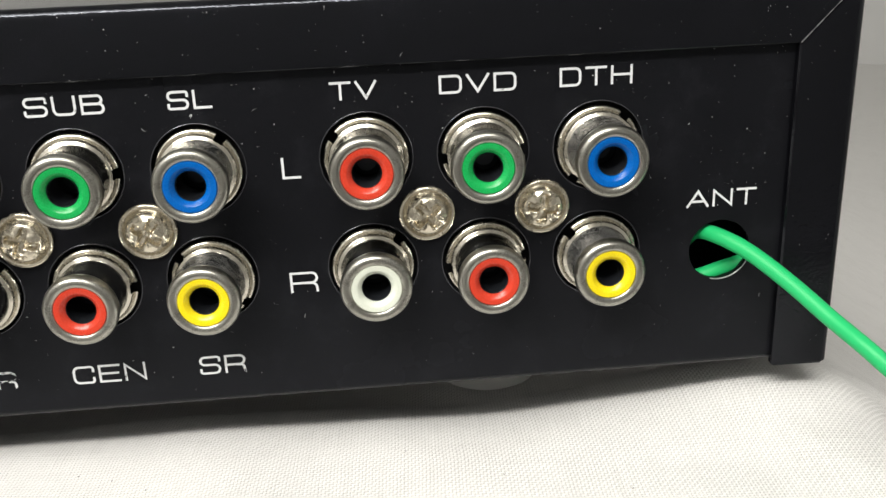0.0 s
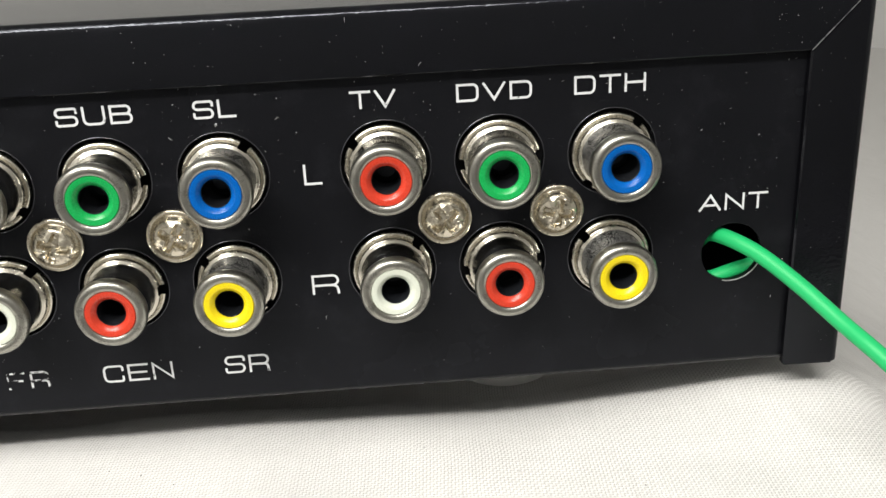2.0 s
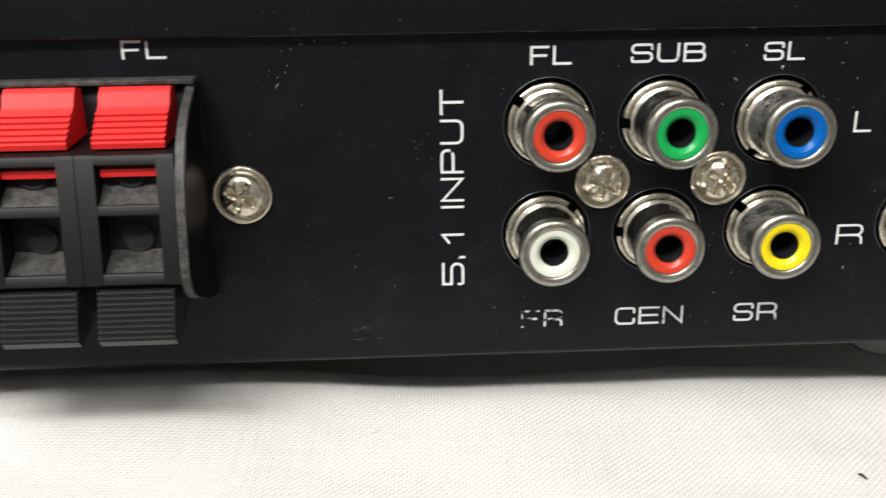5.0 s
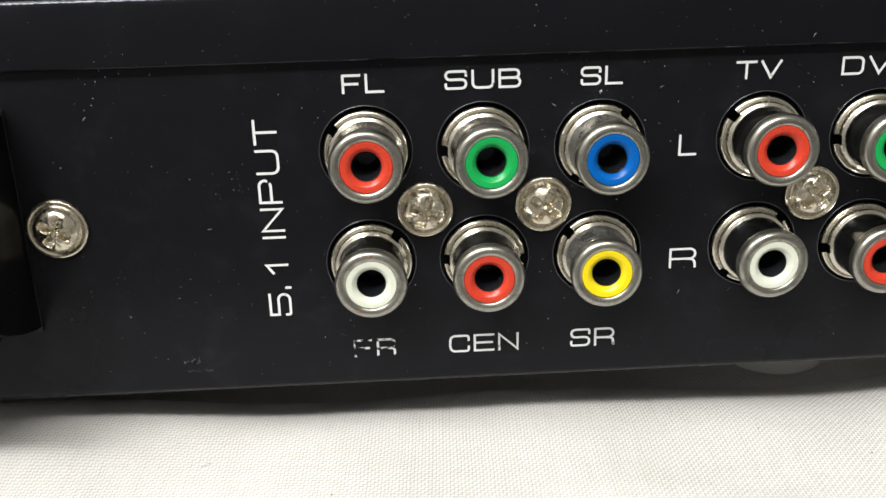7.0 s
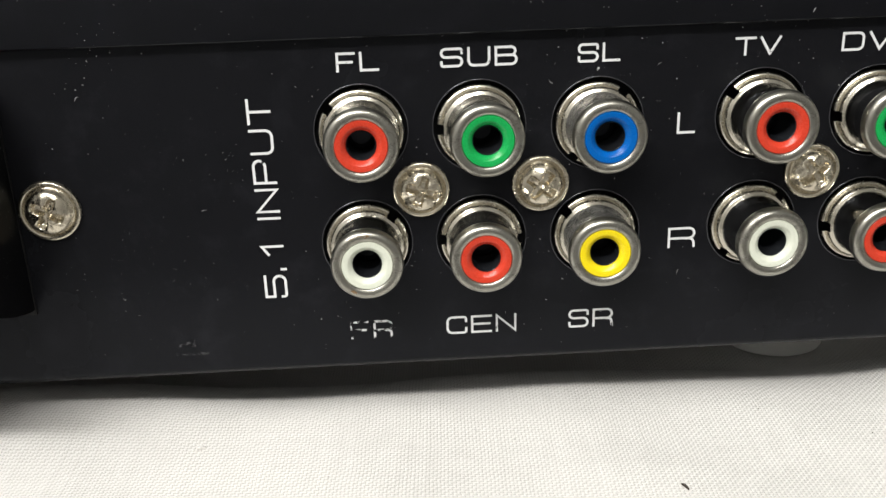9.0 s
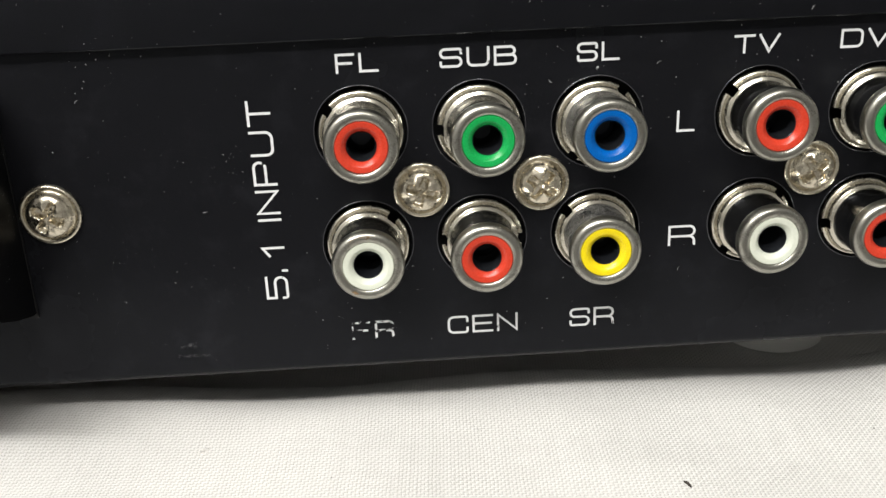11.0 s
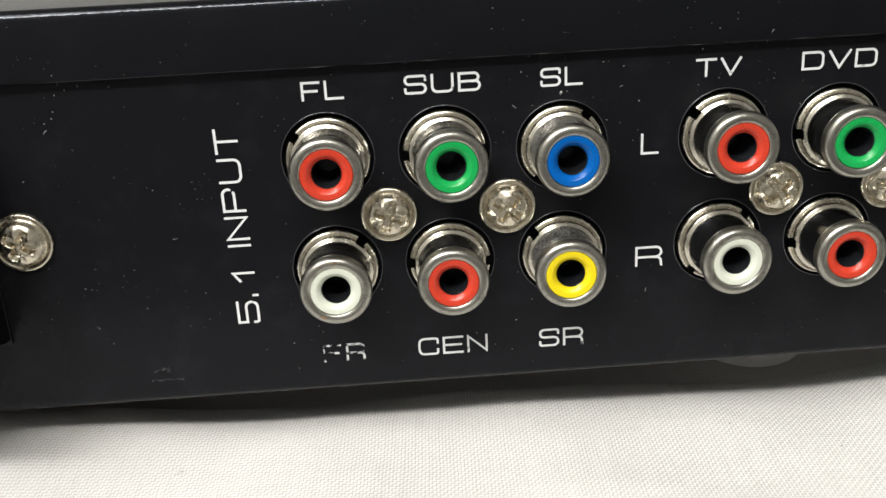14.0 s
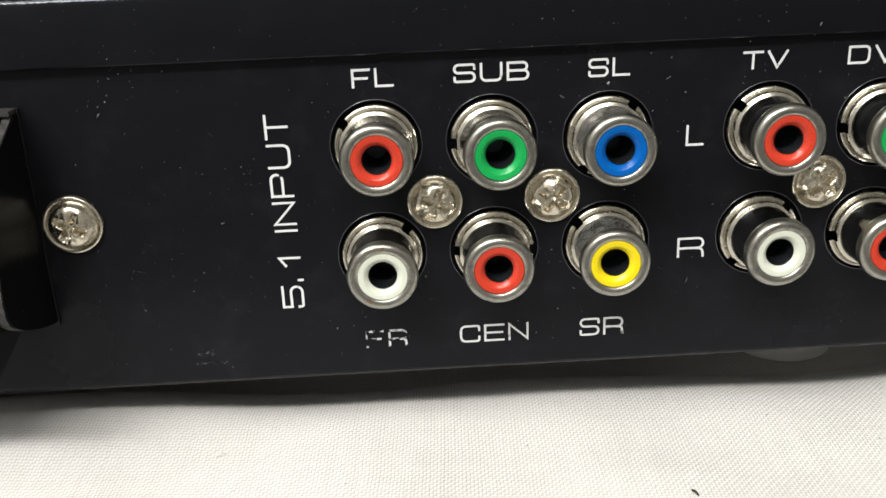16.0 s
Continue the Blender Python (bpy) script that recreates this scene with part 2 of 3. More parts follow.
SCUFF.set(Roughness=0.7, Base_Color=(0.10, 0.10, 0.11, 1))
SCUFF.to(SCUFF.ramp(SCUFF.noise(SCUFF.mm(), 1.6, 5, 0.7), [(0.50, 0.0), (0.68, 0.55)]), "Alpha")
SCUFF = SCUFF.mat

# ---- building helpers ----
PLACE = {}


def thing(name, at, label, category, group="", kind=""):
    """An Empty at the base of a thing; at is in millimetres."""
    ob = new(name)
    ob.empty_display_size = 0.01
    ob.matrix_basis = pose(*(c * MM for c in at))
    PLACE[ob] = ob.matrix_basis.copy()
    return tagged(ob, label, category, group, kind)


def mesh_of(name, bm, material, sharp=38):
    """A mesh from a bmesh in millimetres, with smooth faces and sharp creases."""
    bmesh.ops.recalc_face_normals(bm, faces=bm.faces)
    for f in bm.faces:
        f.smooth = True
    for e in bm.edges:
        if len(e.link_faces) == 2 and e.calc_face_angle(0) > radians(sharp):
            e.smooth = False
    bmesh.ops.scale(bm, vec=(MM, MM, MM), verts=bm.verts)
    me = bpy.data.meshes.new(name)
    bm.to_mesh(me)
    bm.free()
    me.materials.append(material)
    return me


def put_mesh(name, me, parent=None, m=None, label=""):
    """Links a mesh under a parent; m is its pose in the world."""
    ob = new(name, me)
    m = m or Matrix.Identity(4)
    PLACE[ob] = m
    if parent:
        ob.parent = parent
        ob.matrix_basis = PLACE[parent].inverted() @ m
    else:
        ob.matrix_basis = m
    return tagged(ob, label)


def part(name, bm, material, parent, label="", m=None, sharp=38):
    return put_mesh(name, mesh_of(name, bm, material, sharp), parent, m, label)


def revolve(profile, seg=56, skip=None, bm=None):
    """Turns a profile of (radius, depth) about the y axis; depth runs towards -y. skip: a test on (ring, segment)."""
    bm = bm or bmesh.new()
    rings = []
    for r, d in profile:
        if r < 1e-6:
            rings.append([bm.verts.new((0, -d, 0))] * seg)
        else:
            rings.append([bm.verts.new((r * math.cos(2 * math.pi * k / seg), -d, r * math.sin(2 * math.pi * k / seg))) for k in range(seg)])
    for i in range(len(rings) - 1):
        for k in range(seg):
            if skip and skip(i, k):
                continue
            quad = [rings[i][k], rings[i][(k + 1) % seg], rings[i + 1][(k + 1) % seg], rings[i + 1][k]]
            quad = [v for n, v in enumerate(quad) if v not in quad[:n]]
            if len(quad) > 2:
                bm.faces.new(quad)
    return bm


def prism(outline, x0, x1, bm=None, ends=None):
    """Sweeps a closed (y, z) outline along x; ends(y, z) may give the far end for each corner."""
    bm = bm or bmesh.new()
    a = [bm.verts.new((x0, y, z)) for y, z in outline]
    b = [bm.verts.new((ends(y, z) if ends else x1, y, z)) for y, z in outline]
    for k in range(len(outline)):
        j = (k + 1) % len(outline)
        bm.faces.new((a[k], a[j], b[j], b[k]))
    bm.faces.new(a)
    bm.faces.new(b[::-1])
    return bm


def box(bm, x0, x1, y0, y1, z0, z1, bevel=0.0):
    made = bmesh.ops.create_cube(bm, size=1.0)["verts"]
    bmesh.ops.scale(bm, vec=(x1 - x0, y1 - y0, z1 - z0), verts=made)
    bmesh.ops.translate(bm, vec=((x0 + x1) / 2, (y0 + y1) / 2, (z0 + z1) / 2), verts=made)
    if bevel:
        edges = list({e for v in made for e in v.link_edges})
        bmesh.ops.bevel(bm, geom=edges, offset=bevel, segments=2, affect="EDGES", profile=0.6)
    return bm


def arc(cy, cz, r, a0, a1, steps):
    return [(cy + r * math.cos(radians(a0 + (a1 - a0) * k / steps)), cz + r * math.sin(radians(a0 + (a1 - a0) * k / steps))) for k in range(steps + 1)]


def tube(points, r, seg=14, taper=None):
    """A round tube through points, smoothed."""
    pts = [Vector(p) for p in points]
    fine = []
    for k in range(len(pts) - 1):
        p0, p1, p2, p3 = pts[max(k - 1, 0)], pts[k], pts[k + 1], pts[min(k + 2, len(pts) - 1)]
        for s in range(10):
            t = s / 10
            fine.append(0.5 * (2 * p1 + (p2 - p0) * t + (2 * p0 - 5 * p1 + 4 * p2 - p3) * t * t + (3 * p1 - p0 - 3 * p2 + p3) * t**3))
    fine.append(pts[-1])
    bm, rings, side = bmesh.new(), [], Vector((0.3, 0.2, 1))
    for k, p in enumerate(fine):
        way = (fine[min(k + 1, len(fine) - 1)] - fine[max(k - 1, 0)]).normalized()
        side = (side - way * side.dot(way)).normalized()
        up = way.cross(side)
        rr = r * (taper(k / (len(fine) - 1)) if taper else 1)
        rings.append([bm.verts.new(p + rr * (side * math.cos(2 * math.pi * q / seg) + up * math.sin(2 * math.pi * q / seg))) for q in range(seg)])
    for a, b in zip(rings, rings[1:]):
        for q in range(seg):
            bm.faces.new((a[q], a[(q + 1) % seg], b[(q + 1) % seg], b[q]))
    bm.faces.new(rings[0][::-1])
    bm.faces.new(rings[-1])
    return bm


# ---- the room and the cloth ----
def room():
    half, low, high, thick = 1500, -720, 1500, 60
    for name, x0, x1, y0, y1 in (
        ("wall_north", -half, half, half, half + thick),
        ("wall_south", -half, half, -half - thick, -half),
        ("wall_east", half, half + thick, -half, half),
        ("wall_west", -half - thick, -half, -half, half),
    ):
        wall = put_mesh(name, mesh_of(name, box(bmesh.new(), x0, x1, y0, y1, low, high), WALL))
        tagged(wall, "plain grey painted room wall", "wall", kind="structure")
    base = put_mesh("floor", mesh_of("floor", box(bmesh.new(), -half - thick, half + thick, -half - thick, half + thick, low - thick, low), FLOOR))
    tagged(base, "plain dark room floor", "floor", kind="structure")
    slab = put_mesh("table_top", mesh_of("table_top", box(bmesh.new(), -half, 84, EDGE + 4, half, -66, -30, 2), FLOOR))
    tagged(slab, "plain dark table top hidden under the cloth", "table", kind="structure")
    top = put_mesh("ceiling", mesh_of("ceiling", box(bmesh.new(), -half - thick, half + thick, -half - thick, half + thick, high, high + thick), CEILING))
    tagged(top, "plain off-white painted ceiling", "ceiling", kind="structure")


def smooth(a, b, x):
    t = min(max((x - a) / (b - a), 0), 1)
    return t * t * (3 - 2 * t)


EDGE = -44.0  # where the cloth turns down over the table's edge


def cloth_height(x, y):
    """The lie of the cloth, in millimetres: nearly level before the case, sinking under it, rising against its left."""
    crest = 18.5 - 5.5 * math.exp(-(((x - 47) / 17) ** 2)) + 1.6 * math.sin(x / 23.0) + 1.2 * math.sin(x / 9.0 + 1) + 7.0 * smooth(62, 86, x)
    h = -3.2 - 4.8 * smooth(crest - 18, crest + 16, y) * (1 - 0.55 * smooth(86, 118, x))
    h += 3.9 * math.exp(-(((x + 70) / 42) ** 2) - ((y - 7) / 12) ** 2)
    h += 4.2 * math.exp(-(((x - 92) / 24) ** 2) - ((y - 9) / 14) ** 2)
    away = (math.hypot(x - 100, 5) + x - 100) / 2  # falls away past the case
    h -= 260.0 * (1 - math.exp(-0.75 * away / 260)) * smooth(-60, 25, y)
    near = math.exp(-((x / 260) ** 2) - (y / 160) ** 2)
    far = 1 - near
    h += 0.5 * noise.noise(Vector((x / 17, y / 9, 0.3)))
    h += 0.9 * noise.noise(Vector((x / 46, y / 26, 3.1))) * (0.5 + far)
    h += 7.0 * far * noise.noise(Vector((x / 150, y / 120, 7.7)))
    fold = (x - 116) * 0.86 + (y + 12) * 0.5
    h += -2.6 * math.exp(-((fold / 7) ** 2)) * smooth(60, 100, x) * smooth(60, -5, y)
    under = smooth(13, 23, y) * smooth(96, 86, x) * smooth(-262, -252, x) * smooth(205, 195, y)
    return h * (1 - under) - 10.0 * under


def tablecloth():
    xs = [-2.0 * k for k in range(75, -1, -1)] + [2.0 * k for k in range(1, 76)]
    out = [150 + 1350 * (k / 34) ** 2 for k in range(1, 35)]
    xs = [-v for v in reversed(out)] + xs + out
    ys = [EDGE + 1.5 * k for k in range(92)]
    ys += [ys[-1] + 1410 * (k / 34) ** 2 for k in range(1, 35)]
    rows = []
    for drop in range(12, 0, -1):  # the part that hangs
        rows.append((EDGE - 9 - 3 * (drop % 2), -9 - 640 * (drop / 12) ** 1.5))
    rows += [(EDGE - 9 * math.cos(radians(a)), -9 * (1 - math.sin(radians(a)))) for a in range(0, 81, 16)]
    verts = [(x * MM, y * MM, (cloth_height(x, EDGE) + dz) * MM) for y, dz in rows for x in xs]
    verts += [(x * MM, y * MM, cloth_height(x, y) * MM) for y in ys for x in xs]
    w, count = len(xs), len(rows) + len(ys)
    faces = [(j * w + i, j * w + i + 1, (j + 1) * w + i + 1, (j + 1) * w + i) for j in range(count - 1) for i in range(w - 1)]
    me = bpy.data.meshes.new("tablecloth")
    me.from_pydata(verts, [], faces)
    me.polygons.foreach_set("use_smooth", [True] * len(faces))
    me.materials.append(CLOTH)
    tagged(put_mesh("tablecloth", me), "off-white woven cotton cloth spread with soft wrinkles", "cloth", kind="structure")


room()
tablecloth()

# ---- the amplifier ----
LEFT, RIGHT, BACK = -250.0, 92.7, 190.0
LOW, HIGH, LIP = 5.0, 55.1, -1.2
ROW_TOP, ROW_LOW = 36.0, 22.0
JACKS = [  # x, z, ring, the turn of the slots, colour word, how dusty the barrel is
    (-13.9, ROW_TOP, RED, 142, "red", 1),
    (0.0, ROW_TOP, GREEN, 180, "green", 1),
    (14.05, 35.75, BLUE, 52, "blue", 2),
    (-13.95, ROW_LOW, IVORY, 47, "white", 0),
    (0.0, ROW_LOW, RED, 178, "red", 1),
    (14.05, ROW_LOW, YELLOW, 140, "yellow", 2),
    (33.65, ROW_TOP, RED, 142, "red", 0),
    (47.55, 35.8, GREEN, 184, "green", 0),
    (61.5, 35.75, BLUE, 50, "blue", 2),
    (33.6, 22.25, IVORY, 46, "white", 0),
    (47.6, 22.05, RED, 186, "red", 0),
    (61.5, ROW_LOW, YELLOW, 138, "yellow", 2),
]
LEAN = {(GREEN, False, True): 3.4, (GREEN, True, True): -3.2, (IVORY, True, False): 2.2, (BLUE, False, True): 0.6, (RED, False, True): 2.0, (YELLOW, False, False): -1.1}  # sockets that sit askew
SCREWS = [(-7.15, 28.7, 20, 3.4), (7.25, 28.8, 35, 3.45), (40.5, 28.8, 52, 3.4), (54.55, 28.8, 10, 3.4), (-51.15, 28.15, 28, 3.65)]
HOLE = (77.4, 21.4, 4.0)

amplifier = thing("amplifier", (-79, 95, -10), "black enamelled audio amplifier case seen from its connector side", "amplifier")


def back_panel():
    """A sheet with round openings for the sockets and the aerial wire."""
    cu = bpy.data.curves.new("back_panel", "CURVE")
    cu.dimensions, cu.fill_mode, cu.extrude, cu.bevel_depth, cu.bevel_resolution = "2D", "BOTH", 0.44 * MM, 0.06 * MM, 1

    def ring(points):
        sp = cu.splines.new("POLY")
        sp.points.add(len(points) - 1)
        for p, (x, z) in zip(sp.points, points):
            p.co = (x * MM, z * MM, 0, 1)
        sp.use_cyclic_u = True

    ring([(LEFT + 1, LOW + 1.3), (RIGHT - 1.2, LOW + 1.3), (RIGHT - 1.2, HIGH - 1.2), (LEFT + 1, HIGH - 1.2)])
    for x, z, r in [(j[0], j[1] + 0.12, 5.5) for j in JACKS] + [HOLE]:
        ring([(x + r * math.cos(k * math.pi / 32), z + r * math.sin(k * math.pi / 32)) for k in range(64)])
    tmp = bpy.data.objects.new("tmp", cu)
    me = bpy.data.meshes.new_from_object(tmp)
    bpy.data.objects.remove(tmp)
    me.name = "back_panel"
    me.transform(pose(0, 0.5 * MM, 0, 90, 0, 0))
    bm = bmesh.new()
    bm.from_mesh(me)
    bmesh.ops.remove_doubles(bm, verts=bm.verts, dist=1e-6)
    bm.to_mesh(me)
    bm.free()
    me.materials.clear()
    me.materials.append(PANEL)
    panel = put_mesh("back_panel", me, amplifier, None, "black enamelled sheet with dust and a few scuffs")
    # ring added round each hole to draw its edge highlight
    glint = [(5.51 + 0.07 * math.cos(radians(a)), 0.03 + 0.07 * math.sin(radians(a))) for a in range(0, 361, 45)]
    glint = mesh_of("hole_burr", revolve(glint, 64), EDGE_LINE, 180)
    for j in JACKS:
        put_mesh("hole_burr", glint, panel, pose(j[0] * MM, 0, (j[1] + 0.12) * MM))
    worn = [(HOLE[2] + 0.01 + 0.09 * math.cos(radians(a)), 0.02 + 0.09 * math.sin(radians(a))) for a in range(0, 361, 45)]
    worn = revolve(worn, 48, lambda i, k: not 33 < k < 46)
    put_mesh("hole_edge", mesh_of("hole_edge", worn, BARE, 180), panel, pose(HOLE[0] * MM, 0, HOLE[1] * MM), "rim of the round hole worn to bare metal")


def seam():
    """A narrow uneven strip along the mitre of the cover."""
    bm, rng, last = bmesh.new(), random.Random(5), None
    for k in range(30):
        t, w = k / 29, rng.uniform(0.012, 0.055)
        x, z = 85.15 + 6.7 * t, 47.1 + 7.05 * t
        pair = bm.verts.new((x - w, LIP - 0.006, z + w)), bm.verts.new((x + w, LIP - 0.006, z - w))
        if last:
            bm.faces.new((last[0], last[1], pair[1], pair[0]))
        last = pair
    return bm


def case():
    # bent bottom sheet
    outline = [(0.0, LOW + 1.3)] + arc(1.3, LOW + 1.3, 1.3, 180, 270, 8) + [(BACK, LOW), (BACK, LOW + 1), (1.6, LOW + 1), (1.0, LOW + 1.3)]
    outline = [outline[0]] + outline[2:]
    part("bottom_sheet", prism(outline, LEFT + 1, 91.5), PANEL, amplifier)
    # cover: the lip over the panel, its bend and the top
    top = [(-0.06, 47.05)] + arc(LIP + 0.32, 47.32, 0.32, 270, 180, 6) + arc(LIP + 1.2, HIGH - 1.2, 1.2, 180, 90, 10)
    top += [(BACK, HIGH), (BACK, HIGH - 1), (0.4, HIGH - 1), (-0.06, HIGH - 1.6)]
    part("top_cover", prism(top, LEFT, RIGHT, ends=lambda y, z: 85.0 + (min(z, 54.5) - 47.0) * 0.95), COVER, amplifier)
    # side lip and side wall, mitred against the top
    side = [(85.1, -0.06), (85.1, LIP + 0.25), (85.3, LIP)] + [(RIGHT - 1.0 + math.sin(radians(a)), LIP + 1.0 - math.cos(radians(a))) for a in range(0, 91, 15)]
    side += [(RIGHT, BACK), (RIGHT - 1, BACK), (RIGHT - 1, -0.06)]
    bm = bmesh.new()
    low = [bm.verts.new((x, y, LOW - 0.25)) for x, y in side]
    high = [bm.verts.new((x, y, min(47.0 + (x - 85.22) / 0.95, HIGH - 0.6))) for x, y in side]
    for k in range(len(side)):
        j = (k + 1) % len(side)
        bm.faces.new((low[k], low[j], high[j], high[k]))
    bm.faces.new(low)
    bm.faces.new(high)
    bmesh.ops.bevel(bm, geom=[e for e in bm.edges if all(v in low for v in e.verts)], offset=0.25, segments=2, affect="EDGES")
    bmesh.ops.bevel(bm, geom=[e for e in bm.edges if len(e.link_faces) == 2 and all(v.co.z > 46 and v.co.y < -0.9 for v in e.verts) and e.calc_face_angle(0) > 0.9], offset=0.12, segments=2, affect="EDGES")
    part("side_cover", bm, COVER, amplifier)
    part("mitre_seam", seam(), BARE, amplifier, "thin uneven grey metal line along the mitre")
    part("far_side", box(bmesh.new(), LEFT, LEFT + 1, 1.1, BACK - 1, LOW + 1, HIGH - 1.1), COVER, amplifier)
    part("front_plate", box(bmesh.new(), LEFT + 1, RIGHT - 1, BACK - 2, BACK - 1, LOW + 1, HIGH - 1.1), COVER, amplifier)
    # plate added inside to keep the view through the hole dark
    part("circuit_shield", box(bmesh.new(), LEFT + 2, RIGHT - 2, 28, 29, LOW + 1.1, HIGH - 1.2), INSIDE, amplifier)
    foot = mesh_of("foot", revolve([(0, -0.2), (7.6, -0.2), (8.4, 0.3), (9.1, 13.5), (9.0, 14.8), (0, 14.8)], 40), FOOT)
    for x, y in ((51.2, 32.6), (-208, 32.6), (51.2, 160), (-208, 160)):
        put_mesh("foot", foot, amplifier, pose(x * MM, y * MM, -9.9 * MM, -90), "pale translucent rubber foot")


def socket_meshes():
    """The pressed shell with two slots, and the pin contact in the middle."""
    seg = 72
    shell = [(4.95, -0.7), (5.04, -0.2), (5.02, 0.05), (4.92, 0.2), (4.78, 0.26), (4.64, 0.22), (4.57, 0.2), (4.53, 0.28), (4.50, 0.75), (4.44, 0.95), (4.32, 1.06), (4.12, 1.1), (4.0, 1.2)]
    tube_wall = [(4.08, 1.02), (4.0, 1.25), (3.96, 3.2), (3.95, 5.7)]
    lip = [(3.9, 5.55), (3.99, 5.58), (4.12, 5.72), (4.21, 5.95), (4.26, 6.25), (4.26, 6.6), (4.19, 6.95), (4.02, 7.22), (3.75, 7.36), (3.42, 7.37), (3.12, 7.28), (2.99, 7.16), (2.95, 7.0), (2.95, 5.0)]
    cut = lambda i, k: i < 10 and (k % 36 < 3)  # noqa: E731
    flange = mesh_of("shell", revolve(shell, seg, cut), SHELL)
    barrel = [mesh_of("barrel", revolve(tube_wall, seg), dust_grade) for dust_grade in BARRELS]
    rim = mesh_of("rim", revolve(lip, seg), RIM, 60)
    # disc added behind the slots; its black stands in for deep shade
    back = revolve([(6.2, -2.6), (0.0, -2.6)], 32)
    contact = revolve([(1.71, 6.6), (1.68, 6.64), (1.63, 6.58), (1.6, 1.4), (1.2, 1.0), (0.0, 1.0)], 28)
    return flange, barrel, rim, mesh_of("contact", contact, CONTACT), mesh_of("dark_blank", back, INSIDE)


def ring_mesh(material):
    prof = [(2.97, 5.2), (2.97, 7.10), (2.9, 7.18), (2.36, 7.18), (2.22, 7.13), (1.86, 6.70), (1.75, 6.60), (1.70, 6.45), (1.70, 5.0)]
    return mesh_of("insulator", revolve(prof, 56), material)


def sockets():
    shell, barrel, rim, contact, dark_blank = socket_meshes()
    rings = {}
    rng = random.Random(4)
    for x, z, colour, turn, word, grade in JACKS:
        if colour not in rings:
            rings[colour] = ring_mesh(colour)
        lean = (rng.uniform(-0.8, 0.8), rng.uniform(-0.8, 0.8) + LEAN.get((colour, x > 25, z > 30), 0))
        m = pose(x * MM, 0, z * MM, lean[0], 0, lean[1]) @ pose(0, 0, 0, 0, -turn + 7, 0)
        jack = put_mesh("phono_socket", shell, amplifier, m, f"nickel-plated phono socket with a {word} insulator")
        put_mesh("insulator", rings[colour], jack, m, f"glossy {word} plastic ring")
        put_mesh("barrel", barrel[grade], jack, m, ("clean nickel barrel toned dark", "dusty nickel barrel", "nickel barrel coated in grey dust")[grade])
        put_mesh("rim", rim, jack, m, "satin rolled nickel rim")
        put_mesh("contact", contact, jack, m, "bore for the plug pin, its shade put into black")
        put_mesh("backing", dark_blank, jack, m)


def screw_mesh(r):
    """A collared pan head with a worn cross recess."""
    seg, bm, rng = 72, bmesh.new(), random.Random(int(r * 100))
    radii = [r, r * 1.005, r * 0.985, r * 0.95, r * 0.87, r * 0.82, r * 0.79] + [r * 0.77 * (1 - k / 15) for k in range(15)]
    rings = []
    for i, q in enumerate(radii):
        ring = []
        for k in range(seg):
            a = 2 * math.pi * k / seg
            u, v = q * math.cos(a), q * math.sin(a)
            if i < 7:
                d = (0.0, 0.35, 0.55, 0.63, 0.60, 0.40, 0.50)[i]
            else:
                s = q / (r * 0.77)
                d = 0.55 + 1.35 * math.sqrt(max(1 - s * s, 0)) ** 0.85
                w = 0.38 + 0.12 * math.sin(3 * a + r * 50)
                cross = max(smooth(w + 0.16, w - 0.05, abs(u)) * smooth(2.0, 1.6, abs(v)), smooth(w + 0.16, w - 0.05, abs(v)) * smooth(2.0, 1.6, abs(u)))
                d -= cross * (0.75 + 0.5 * (1 - s))
                d += 0.20 * smooth(0.95, 0.5, s) * noise.noise(Vector((u * 1.5, v * 1.5, r * 9000))) + 0.025 * noise.noise(Vector((u * 4, v * 4, r)))
            ring.append(bm.verts.new((u, -d, v)))
        rings.append(ring)
    for a, b in zip(rings, rings[1:]):
        for k in range(seg):
            bm.faces.new((a[k], a[(k + 1) % seg], b[(k + 1) % seg], b[k]))
    mid = bm.verts.new((0, -0.95, 0))
    for k in range(seg):
        bm.faces.new((rings[-1][k], rings[-1][(k + 1) % seg], mid))
    return mesh_of("screw", bm, SCREW, 60)


def screws():
    for x, z, turn, r in SCREWS:
        put_mesh("screw", screw_mesh(r + x * 1e-5), amplifier, pose(x * MM, 0.02 * MM, z * MM, 0, turn, 0), "nickel-plated pan-head screw with a worn cross recess")
    small = revolve([(2.4, -0.1), (2.4, 0.7), (2.1, 1.3), (1.4, 1.75), (0, 1.9)], 32)
    put_mesh("side_screw", mesh_of("side_screw", small, CONTACT_STEEL), amplifier, pose(RIGHT * MM, 4.2 * MM, 31.2 * MM, 0, 0, 90), "dull steel screw head in the side of the cover")


